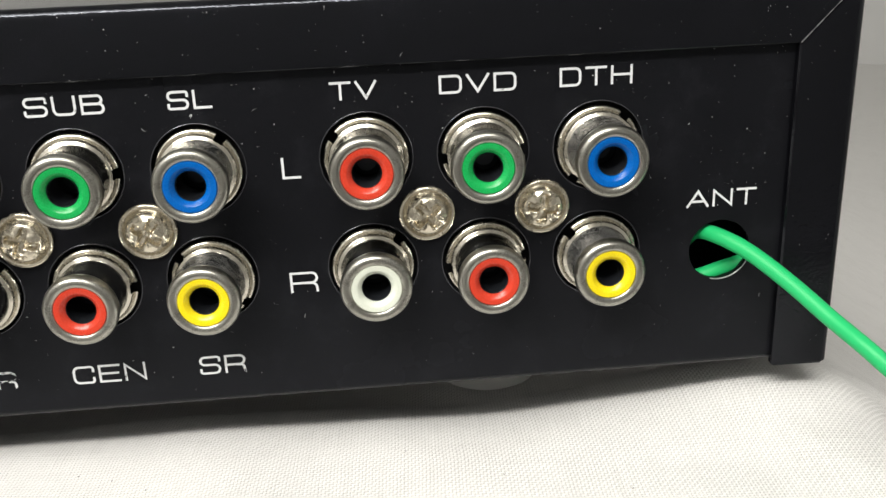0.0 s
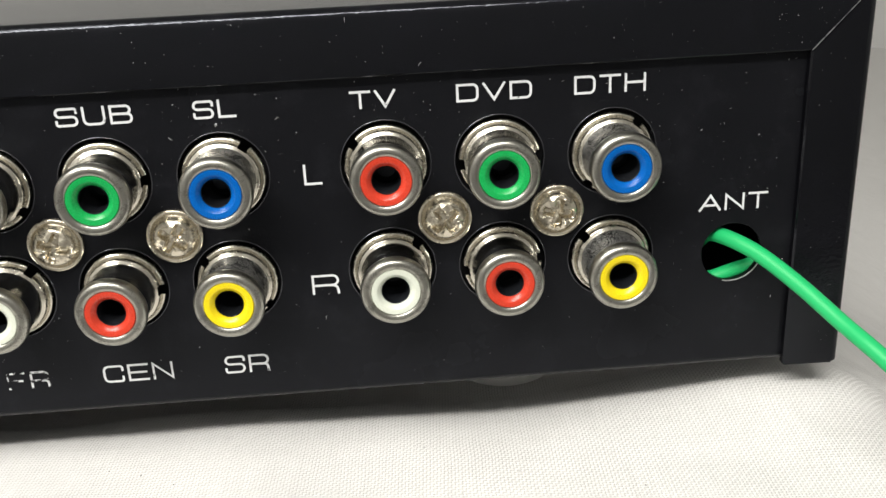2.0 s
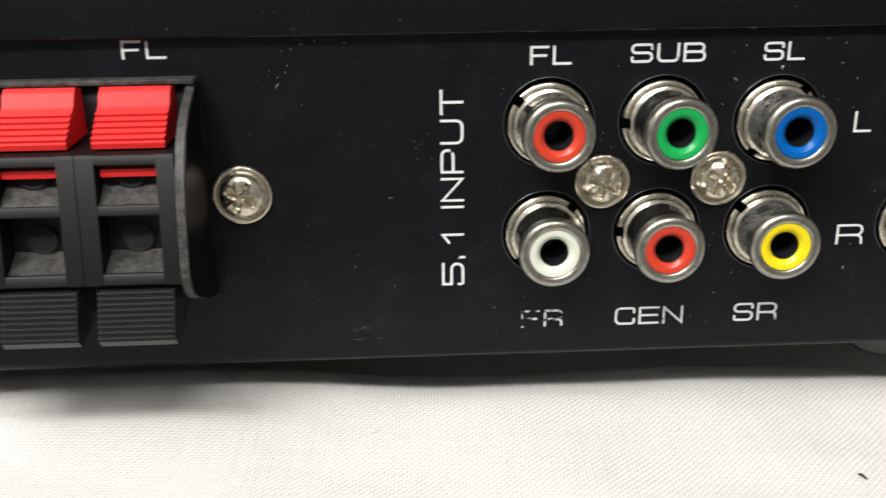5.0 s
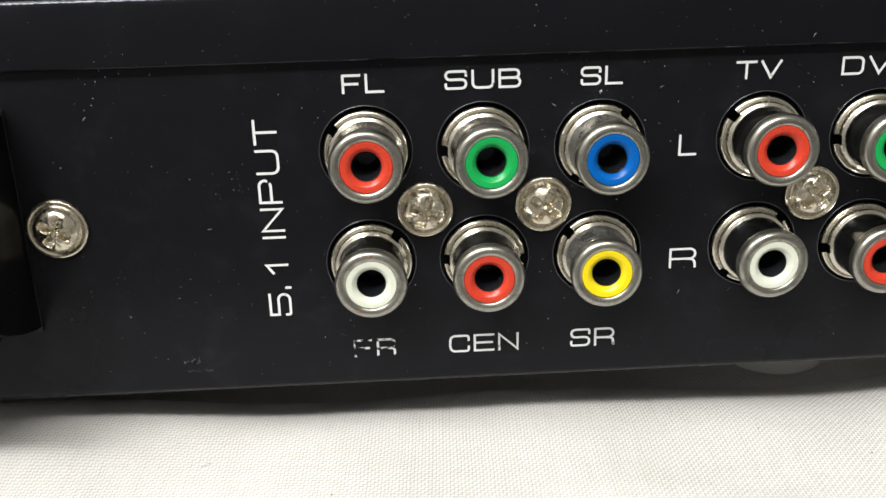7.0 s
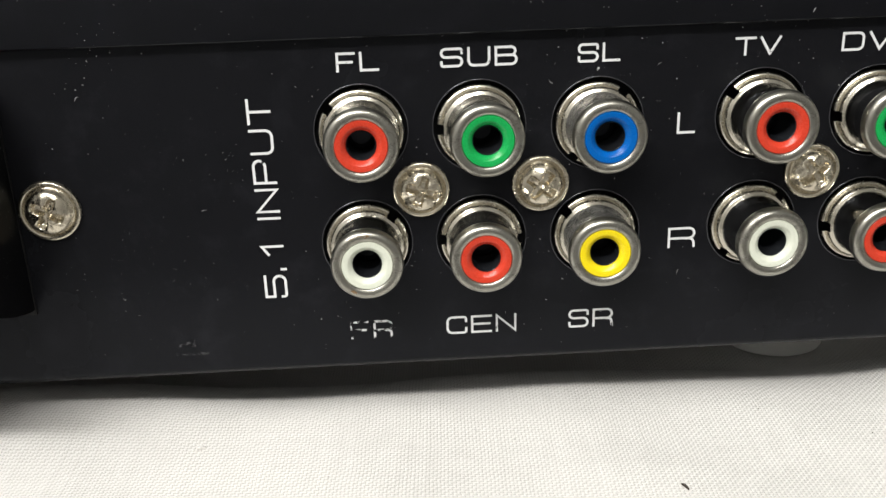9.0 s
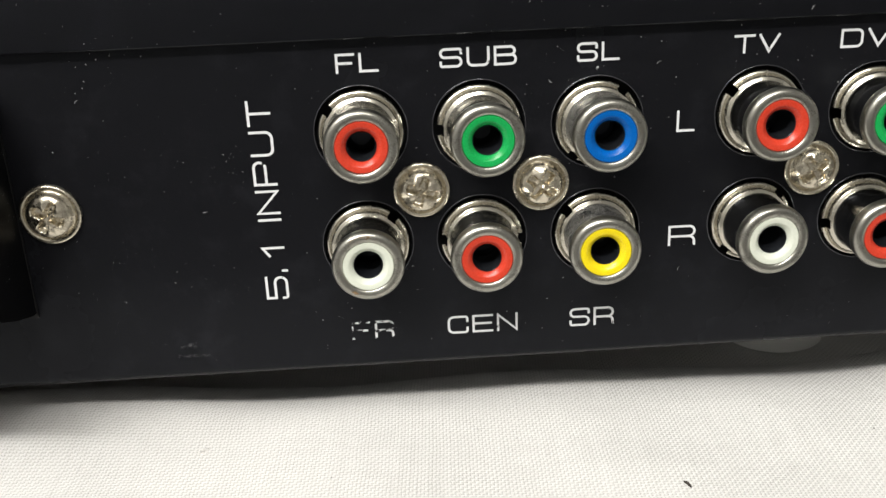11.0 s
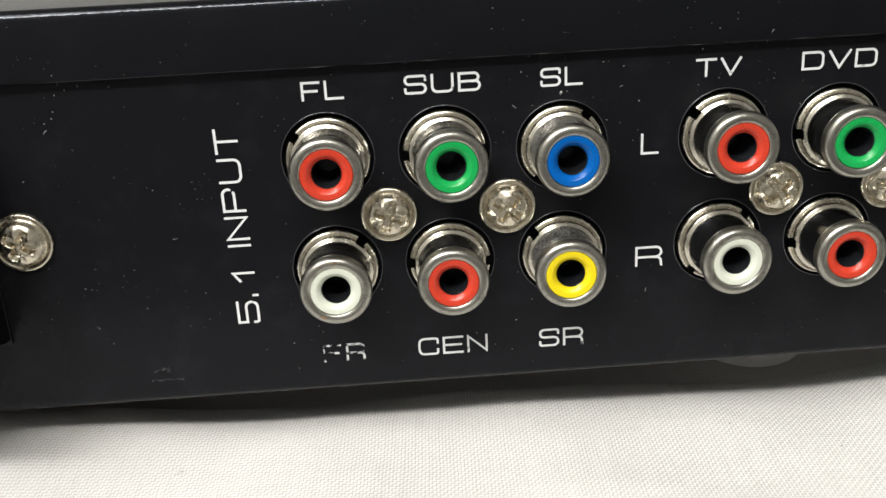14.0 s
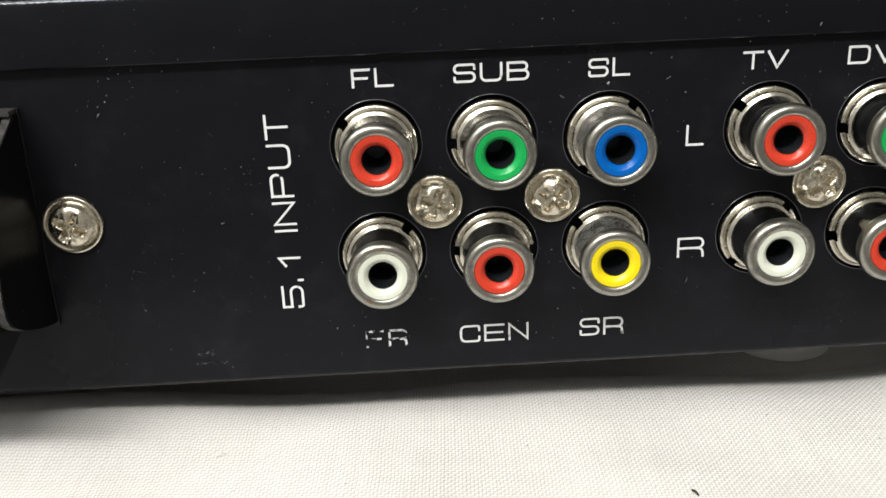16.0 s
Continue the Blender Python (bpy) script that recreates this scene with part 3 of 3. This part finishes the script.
WIDTHS = {"L": 0.86, "F": 0.86, "T": 1.0, "V": 1.02, "I": 0.10, "A": 1.12, "1": 0.85, ".": 0.10, " ": 0.68}
BOWL = [(0, 0.45), (0, 1), (1, 1, 1), (1, 0.45, 1), (0, 0.45)]
STROKES = {  # wide square capitals as pen strokes in a unit box; a third value of 1 marks a rounded corner
    "S": [[(1, 0.76), (1, 1, 1), (0, 1, 1), (0, 0.52, 1), (1, 0.52, 1), (1, 0, 1), (0, 0, 1), (0, 0.24)]],
    "U": [[(0, 1), (0, 0, 1), (1, 0, 1), (1, 1)]],
    "B": [[(0, 0.53), (0, 1), (0.95, 1, 1), (0.95, 0.53, 1), (0, 0.53)], [(0, 0.56), (0, 0), (1, 0, 1), (1, 0.53, 1), (0.6, 0.53)]],
    "L": [[(0, 1), (0, 0), (1, 0)]],
    "F": [[(0, 0), (0, 1), (1, 1)], [(0, 0.5), (0.86, 0.5)]],
    "T": [[(0, 1), (1, 1)], [(0.5, 1), (0.5, 0)]],
    "V": [[(0, 1), (0.5, 0), (1, 1)]],
    "D": [[(0, 0.5), (0, 1), (1, 1, 1), (1, 0, 1), (0, 0), (0, 0.5)]],
    "H": [[(0, 0), (0, 1)], [(1, 0), (1, 1)], [(0, 0.52), (1, 0.52)]],
    "R": [BOWL, [(0, 0.5), (0, 0)], [(0.66, 0.45), (0.97, 0.43, 1), (1, 0)]],
    "P": [BOWL, [(0, 0.5), (0, 0)]],
    "C": [[(1, 0.72), (1, 1, 1), (0, 1, 1), (0, 0, 1), (1, 0, 1), (1, 0.28)]],
    "E": [[(1, 1), (0, 1), (0, 0), (1, 0)], [(0, 0.52), (0.93, 0.52)]],
    "N": [[(0, 0), (0, 1), (1, 0), (1, 1)]],
    "A": [[(0, 0), (0.5, 1), (1, 0)], [(0.19, 0.33), (0.81, 0.33)]],
    "I": [[(0.5, 0), (0.5, 1)]],
    "5": [[(1, 1), (0, 1), (0, 0.58), (1, 0.58, 1), (1, 0, 1), (0, 0, 1), (0, 0.2)]],
    "1": [[(0.95, 0), (0.95, 1), (0.5, 0.7)]],
    ".": [[(0.5, -0.06), (0.5, 0.12)]],
}


def pen(points, half, bm, depth):
    """A flat ribbon of constant width along a line with mitred corners."""
    line = [Vector(p) for p in points]
    pairs = []
    for k, p in enumerate(line):
        before = (p - line[k - 1]).normalized() if k else None
        after = (line[k + 1] - p).normalized() if k < len(line) - 1 else None
        before, after = before or after, after or before
        side = Vector((-before.y - after.y, before.x + after.x))
        side = side.normalized() if side.length > 1e-6 else Vector((-before.y, before.x))
        reach = half / max(side.dot(Vector((-after.y, after.x))), 0.5)
        end = before * -half if k == 0 else after * half if k == len(line) - 1 else Vector((0, 0))
        pairs.append([bm.verts.new((*(p + end + side * w), depth + 0.002 * k)) for w in (reach, -reach)])
    for a, b in zip(pairs, pairs[1:]):
        bm.faces.new((a[0], a[1], b[1], b[0]))


def rounded(stroke, w, h, half):
    """Scales a stroke to its letter's box and rounds the marked corners."""
    pts = [(Vector((half + p[0] * max(w - 2 * half, 0.0), half + p[1] * (h - 2 * half))), len(p) == 3) for p in stroke]
    out = []
    for k, (p, soft) in enumerate(pts):
        if not soft:
            out.append(p)
            continue
        a, b = pts[k - 1][0] - p, pts[k + 1][0] - p
        r = min(0.24 * h, 0.48 * a.length, 0.48 * b.length)
        p0, p1 = p + a.normalized() * r, p + b.normalized() * r
        out += [p0 * (1 - t) ** 2 + p * (2 * t * (1 - t) * 0.75 + 0.0) + p1 * t**2 + (p0 + p1) * (t * (1 - t) * 0.25) for t in (0, 0.2, 0.4, 0.6, 0.8, 1)]
    return out


def lettering(text, x0, z0, x1, z1, ink=INK, upright=False, stroke=0.15):
    """A printed word in wide capitals that fills the given box on the panel."""
    long, high = (z1 - z0, x1 - x0) if upright else (x1 - x0, z1 - z0)
    total = sum(WIDTHS.get(c, 1.0) for c in text) + 0.18 * (len(text) - 1)
    unit, at, flat = long / total, 0.0, bmesh.new()
    for c in text:
        w = WIDTHS.get(c, 1.0) * unit
        for n, line in enumerate(STROKES.get(c, [])):
            pen([p + Vector((at, 0)) for p in rounded(line, w, high, stroke)], stroke, flat, 0.05 * n)
        at += w + 0.18 * unit
    for v in flat.verts:
        u, w = v.co.x, v.co.y
        v.co = (x1 - w, -0.012 - v.co.z, z0 + u) if upright else (x0 + u, -0.012 - v.co.z, z0 + w)
    for f in flat.faces:
        f.normal_update()
    bmesh.ops.reverse_faces(flat, faces=[f for f in flat.faces if f.normal.y > 0])
    bmesh.ops.scale(flat, vec=(MM, MM, MM), verts=flat.verts)
    me = bpy.data.meshes.new("lettering")
    flat.to_mesh(me)
    flat.free()
    me.materials.append(ink)
    put_mesh("lettering", me, amplifier, None, f'white printed word "{text}"' if ink is INK else f'half rubbed-off white print "{text}"')


def all_lettering():
    for text, x0, z0, x1, z1 in (
        ("FL", -16.3, 43.05, -11.4, 45.3),
        ("SUB", -4.4, 43.1, 4.55, 45.35),
        ("SL", 11.5, 43.05, 16.5, 45.25),
        ("TV", 29.9, 43.1, 35.35, 45.25),
        ("DVD", 42.55, 43.15, 51.65, 45.35),
        ("DTH", 56.75, 43.2, 65.45, 45.45),
        ("L", 23.6, 34.1, 25.8, 36.7),
        ("R", 23.25, 19.55, 26.7, 22.2),
        ("CEN", -4.65, 9.2, 4.3, 11.65),
        ("SR", 10.95, 9.25, 16.7, 11.75),
        ("ANT", 72.8, 27.2, 81.65, 29.4),
        ("FL", -63.5, 44.65, -58.45, 46.8),
    ):
        lettering(text, x0, z0, x1, z1)
    lettering("F", -16.8, 9.2, -14.5, 11.65, INK_GONE)
    lettering("R", -13.9, 9.2, -11.45, 11.65, INK_WORN)
    lettering("5.1 INPUT", -27.0, 15.45, -24.2, 40.42, upright=True, stroke=0.16)


def edge_strip(profile, x0, x1):
    """A thin worn skin along the front edge of a cheek, a hair proud of it."""
    bm = bmesh.new()
    mid = sum((Vector(p) for p in profile), Vector((0, 0))) / len(profile)
    pairs = []
    for p in profile:
        p = Vector(p)
        p += (p - mid).normalized() * 0.05
        pairs.append((bm.verts.new((x0, p.x, p.y)), bm.verts.new((x1, p.x, p.y))))
    for a, b in zip(pairs, pairs[1:]):
        bm.faces.new((a[0], a[1], b[1], b[0]))
    return bm


def ribbed(start, end, count, rise):
    """A line of (y, z) corners that steps out in rounded ribs between two corners."""
    p, q = Vector(start), Vector(end)
    way = (q - p) / count
    out = Vector((way.y, -way.x)).normalized() * rise
    if out.x > 0:
        out = -out
    line = []
    for k in range(count):
        base = p + way * k
        line += [base, base + way * 0.12 + out, base + way * 0.50 + out, base + way * 0.62]
    return [tuple(v) for v in line] + [tuple(q)]


def speaker_terminal():
    """A push terminal block: two bulging cheeks, framed wire openings, red levers above and black ones below."""
    right, wide = -56.2, 33.0
    cheek = [(0, 42.3), (-1.5, 42.1), (-4, 41.0), (-6.2, 40.0), (-8, 38.8), (-9.7, 37.3), (-11, 35.6), (-12.2, 33.0), (-13, 30), (-13.6, 27), (-14, 24.5), (-14, 22.3), (-13.4, 21), (-12, 20), (-10, 18.9), (-6, 17.2), (-2, 15.9), (0, 15.4)]
    core = [(0, 41.8), (-1.0, 41.7), (-1.4, 41.2), (-1.6, 36.6), (-2.0, 36.2), (-8.6, 36.0), (-9.0, 35.6), (-9.4, 28), (-9.6, 22.6), (-9.0, 21.8), (-5, 21.6), (-4.6, 17.4), (-2, 16.2), (0, 15.8)]
    block = part("speaker_terminal", prism(core, right - wide, right), BLACK_PLASTIC, amplifier, "black plastic push-in speaker terminal block")
    for x in (right, right - wide - 1.2):
        bm = prism(cheek, x, x + 1.2)
        bmesh.ops.bevel(bm, geom=bm.edges[:], offset=0.15, segments=2, affect="EDGES")
        part("cheek", bm, CHEEK, block, "smooth black side cheek")
        part("cheek_edge", edge_strip(cheek[1:-1], x + 0.1, x + 1.05), DUSTY_EDGE, block, "dusty grey worn front edge of the cheek")
    part("base_plate", box(bmesh.new(), right - wide - 1.2, right + 1.3, -0.5, -0.01, 14.9, 42.7, 0.15), BLACK_PLASTIC, block)
    part("top_ledge", box(bmesh.new(), right - wide - 1.1, right + 1.1, -2.6, -0.45, 42.12, 42.75, 0.2), DUSTY_EDGE, block, "dusty ledge over the levers")

    def face(z):
        return -11.4 - (36 - z) * 0.16

    for n in range(3):
        x1 = right - 1.0 - n * 10.6
        x0 = x1 - 8.4
        cx = (x0 + x1) / 2
        lever = [(-1.7, 36.5), (-1.7, 41.8), (-3.6, 42.2), (-4.5, 41.6), (-5.1, 40.4), (-5.9, 39.9)] + ribbed((-6.1, 39.7), (-9.3, 37.0), 5, 0.3) + [(-9.2, 36.4)]
        bm = prism(lever, x0 + 0.25, x1 - 0.25)
        part("red_lever", bm, LEVER_RED, block, "bright red plastic push lever with ribs")
        lever = [(-5, 21.3), (-12.6, 21.5)] + ribbed((-13.0, 21.2), (-15.0, 16.0), 9, 0.55) + [(-14.4, 15.2), (-12.8, 15.2), (-5, 17.6)]
        part("black_lever", prism(lever, x0, x1), LEVER_BLACK, block, "glossy black plastic push lever with ribs")
        # the moulded frame round the two wire openings
        for xa, xb in ((x0 - 1.1, x0 + 0.9), (x1 - 0.9, x1 + 1.0)):
            post = [(-8.5, 36.2), (face(36) + 0.3, 36.2), (face(35.6), 35.8), (face(22.2), 22.2), (face(22) + 0.4, 21.9), (-8.5, 21.9)]
            part("frame_post", prism(post, xa, xb), BLACK_PLASTIC, block)
        for za, zb in ((35.0, 36.15), (29.6, 30.8), (22.0, 23.3)):
            bar = [(-8.6, zb), (face(zb) + 0.25, zb), (face(zb) + 0.05, zb - 0.2), (face(za) + 0.05, za + 0.2), (face(za) + 0.25, za), (-8.6, za)]
            part("frame_bar", prism(bar, x0 + 0.9, x1 - 0.9), BLACK_PLASTIC, block)
        for z0 in (30.8, 23.3):
            guide = prism([(face(z0) + 0.5, z0 - 0.05), (-9.2, z0 + 1.7), (-9.0, z0 - 0.05)], x0 + 1.0, x1 - 1.0)
            part("wire_ramp", guide, DUSTY_EDGE, block, "scratched sloping wire guide")
            # shallow disc: the shade of a wire hole is put into its dark colour
            hole = revolve([(1.7, 0.25), (1.5, 0.28), (1.35, 0.1), (0, 0.02)], 24)
            part("wire_hole", hole, INSIDE, block, "", pose(cx * MM, -9.6 * MM, (z0 + 3.0) * MM))
        part("clamp", box(bmesh.new(), x0 + 1.2, x1 - 1.2, -10.6, -9.0, 33.6, 34.5, 0.1), LEVER_RED, block, "red clamp edge inside the opening")


back_panel()
case()
sockets()
screws()
all_lettering()
speaker_terminal()

# scuffs and corrosion that belong to the case
for x0, x1, z0, z1 in ((-38.4, -36.0, 9.35, 9.75), (-38.9, -34.9, 8.1, 8.45), (-37.4, -36.4, 9.6, 10.3)):
    part("scuff", box(bmesh.new(), x0, x1, -0.012, -0.004, z0, z1), SCUFF, amplifier, "grey scuff mark on the enamel")
for a, w, d in ((118, 7, 6.9), (100, 5, 6.95), (88, 6, 6.9), (112, 4, 6.6), (243, 6, 6.88)):
    bm = bmesh.new()
    rng = random.Random(a)
    pts = []
    for k in range(9):
        q = radians(a + (k - 4) * w / 4)
        pts.append((q, 3.42 + rng.uniform(-0.12, 0.12) + 0.10 * abs(k - 4) / 4, 3.74 + rng.uniform(-0.1, 0.08)))
    lo = [bm.verts.new((r0 * math.cos(q), -7.39, r0 * math.sin(q))) for q, r0, r1 in pts]
    hi = [bm.verts.new((r1 * math.cos(q), -7.38, r1 * math.sin(q))) for q, r0, r1 in pts]
    for k in range(8):
        bm.faces.new((lo[k], lo[k + 1], hi[k + 1], hi[k]))
    part("corrosion", bm, RUST, amplifier, "brown corrosion on a socket rim", pose(-13.95 * MM, -0.02 * MM, ROW_LOW * MM))

# ---- the aerial wire ----
wire = tube(
    [(90, 20, 24), (86.5, 7, 20.2), (82.0, 2.4, 18.9), (78.5, 1.9, 18.0), (74.6, 2.2, 16.9), (72.2, 7.0, 16.0), (73.0, 10.5, 16.6), (74.8, 8.5, 18.6), (75.2, 5.8, 21.2), (75.4, 3.0, 23.0), (76.7, -0.4, 23.5), (79.4, -4.0, 22.5), (82.8, -8.6, 20.0), (85.9, -13.6, 17.2), (87.9, -18.0, 15.55), (90.2, -21.0, 13.45), (95.5, -26, 9.1), (104, -31, 3.0), *[(x, y, cloth_height(x, y) + 1.0) for x, y in ((124, -36), (150, -38), (200, -36))]],
    1.02, 20)
tagged(put_mesh("aerial_wire", mesh_of("aerial_wire", wire, WIRE)), "bright green plastic-sleeved wire threaded through the round hole", "wire")

# ---- dust and lint ----
def dust():
    rng = random.Random(11)
    bm = bmesh.new()

    def fleck(x, y, z, r, long=1.0, turn=0.0):
        vs = []
        for k in range(6):
            a = k * math.pi / 3
            u, w = r * long * math.cos(a), r * math.sin(a) * rng.uniform(0.6, 1.1)
            vs.append(bm.verts.new((x + u * math.cos(turn) - w * math.sin(turn), y, z + u * math.sin(turn) + w * math.cos(turn))))
        tip = bm.verts.new((x, y - r * 0.6, z))
        for k in range(6):
            bm.faces.new((vs[k], vs[(k + 1) % 6], tip))

    clumps = [(rng.uniform(-56, 88), rng.uniform(8, 55)) for _ in range(26)]
    for n in range(1800):
        if n % 3:
            x, z = rng.uniform(-75, 91), rng.uniform(6.5, 54.8)
        else:
            cx, cz = rng.choice(clumps)
            x, z = rng.gauss(cx, 2.5), rng.gauss(cz, 2.2)
        if not 6.5 < z < 54.8 or x > 91 or (z < 16 and rng.random() < 0.6):
            continue
        if any((x - j[0]) ** 2 + (z - j[1]) ** 2 < 33 for j in JACKS) or (x - HOLE[0]) ** 2 + (z - HOLE[1]) ** 2 < 20 or (x < -54 and z < 44) or (-28 < x < -23.5 and 15 < z < 41):
            continue
        y = LIP - 0.005 if z > 47.2 or x > 85.5 else -0.005
        r = min(0.012 + rng.expovariate(75), 0.065)
        fleck(x, y, z, r, rng.choice((1, 1, 1, 1, 1.3, 1.3, 2.4)), rng.uniform(0, 3.1))
    for n in range(110):  # on the side of the terminal's cheek
        y, z, r = -rng.uniform(0.6, 10.0), rng.uniform(19.5, 39), min(0.02 + rng.expovariate(70), 0.07)
        if -y > 0.5 + (41 - z) * 0.8:
            continue
        ring = [bm.verts.new((-54.99, y + r * math.cos(k * math.pi / 3), z + r * rng.uniform(0.6, 1.1) * math.sin(k * math.pi / 3))) for k in range(6)]
        tip = bm.verts.new((-54.99 + r * 0.5, y, z))
        for k in range(6):
            bm.faces.new((ring[k], ring[(k + 1) % 6], tip))
    for k in range(7):  # a bright crumb under the print
        fleck(13.95 + rng.gauss(0, 0.05), -0.006, 42.3 + rng.gauss(0, 0.1), rng.uniform(0.05, 0.09))
    me = mesh_of("dust", bm, DUST, 180)
    tagged(put_mesh("dust", me), "pale dust flecks settled on the black case", "dust", kind="stuff")


def lint(name, points, r, material, label, group):
    bm = tube(points, r, 6, lambda t: 0.35 + 0.65 * math.sin(math.pi * t))
    tagged(put_mesh(name, mesh_of(name, bm, material)), label, "lint", group)


dust()
for x, y, z, dx, dz in ((-46.2, 0, 41.0, 0.5, 0.5), (20.9, 0, 42.4, 0.5, 0.3), (38.2, 1, 47.9, 0.35, 0.5), (30.1, 1, 53.4, 0.05, 0.6), (24.6, 0, 16.0, 0.2, 0.6), (-33.5, 0, 27.2, 0.6, 0.1), (8.2, 0, 41.2, 0.5, -0.4), (83.0, 0, 14.5, 0.2, 0.4)):
    yy = (LIP if y else 0) - 0.03
    lint("lint", [(x, yy, z), (x + dx * 0.4, yy - 0.05, z + dz * 0.75), (x + dx, yy, z + dz)], 0.022, DUST, "short pale lint fibre stuck to the black case", "lint fibres on the case")


def on_cloth(x, y):
    return cloth_height(x, y)


z = on_cloth(21.6, -18.4)
lint("lint", [(21.2, -17.7, z + 0.1), (21.5, -18.2, z + 0.18), (21.75, -18.9, z + 0.08)], 0.2, LINT, "dark sliver of lint on the white cloth", "specks on the cloth")
z = on_cloth(-36, -5)
lint("thread_slub", [(-36.9, -5.2, z), (-36.2, -5.0, z + 0.25), (-35.4, -4.7, z)], 0.22, CLOTH, "small pale slub standing up from the cloth", "")
for x, y in ((-1.5, -3.0), (3.2, -5.5), (-6.0, -1.5), (48, -9), (63, -14), (36, -2), (-20, -12)):
    z = on_cloth(x, y)
    lint("lint", [(x, y, z + 0.02), (x + 0.1, y + 0.05, z + 0.06), (x + 0.2, y + 0.05, z + 0.02)], 0.07, LINT, "tiny dark speck on the white cloth", "specks on the cloth")
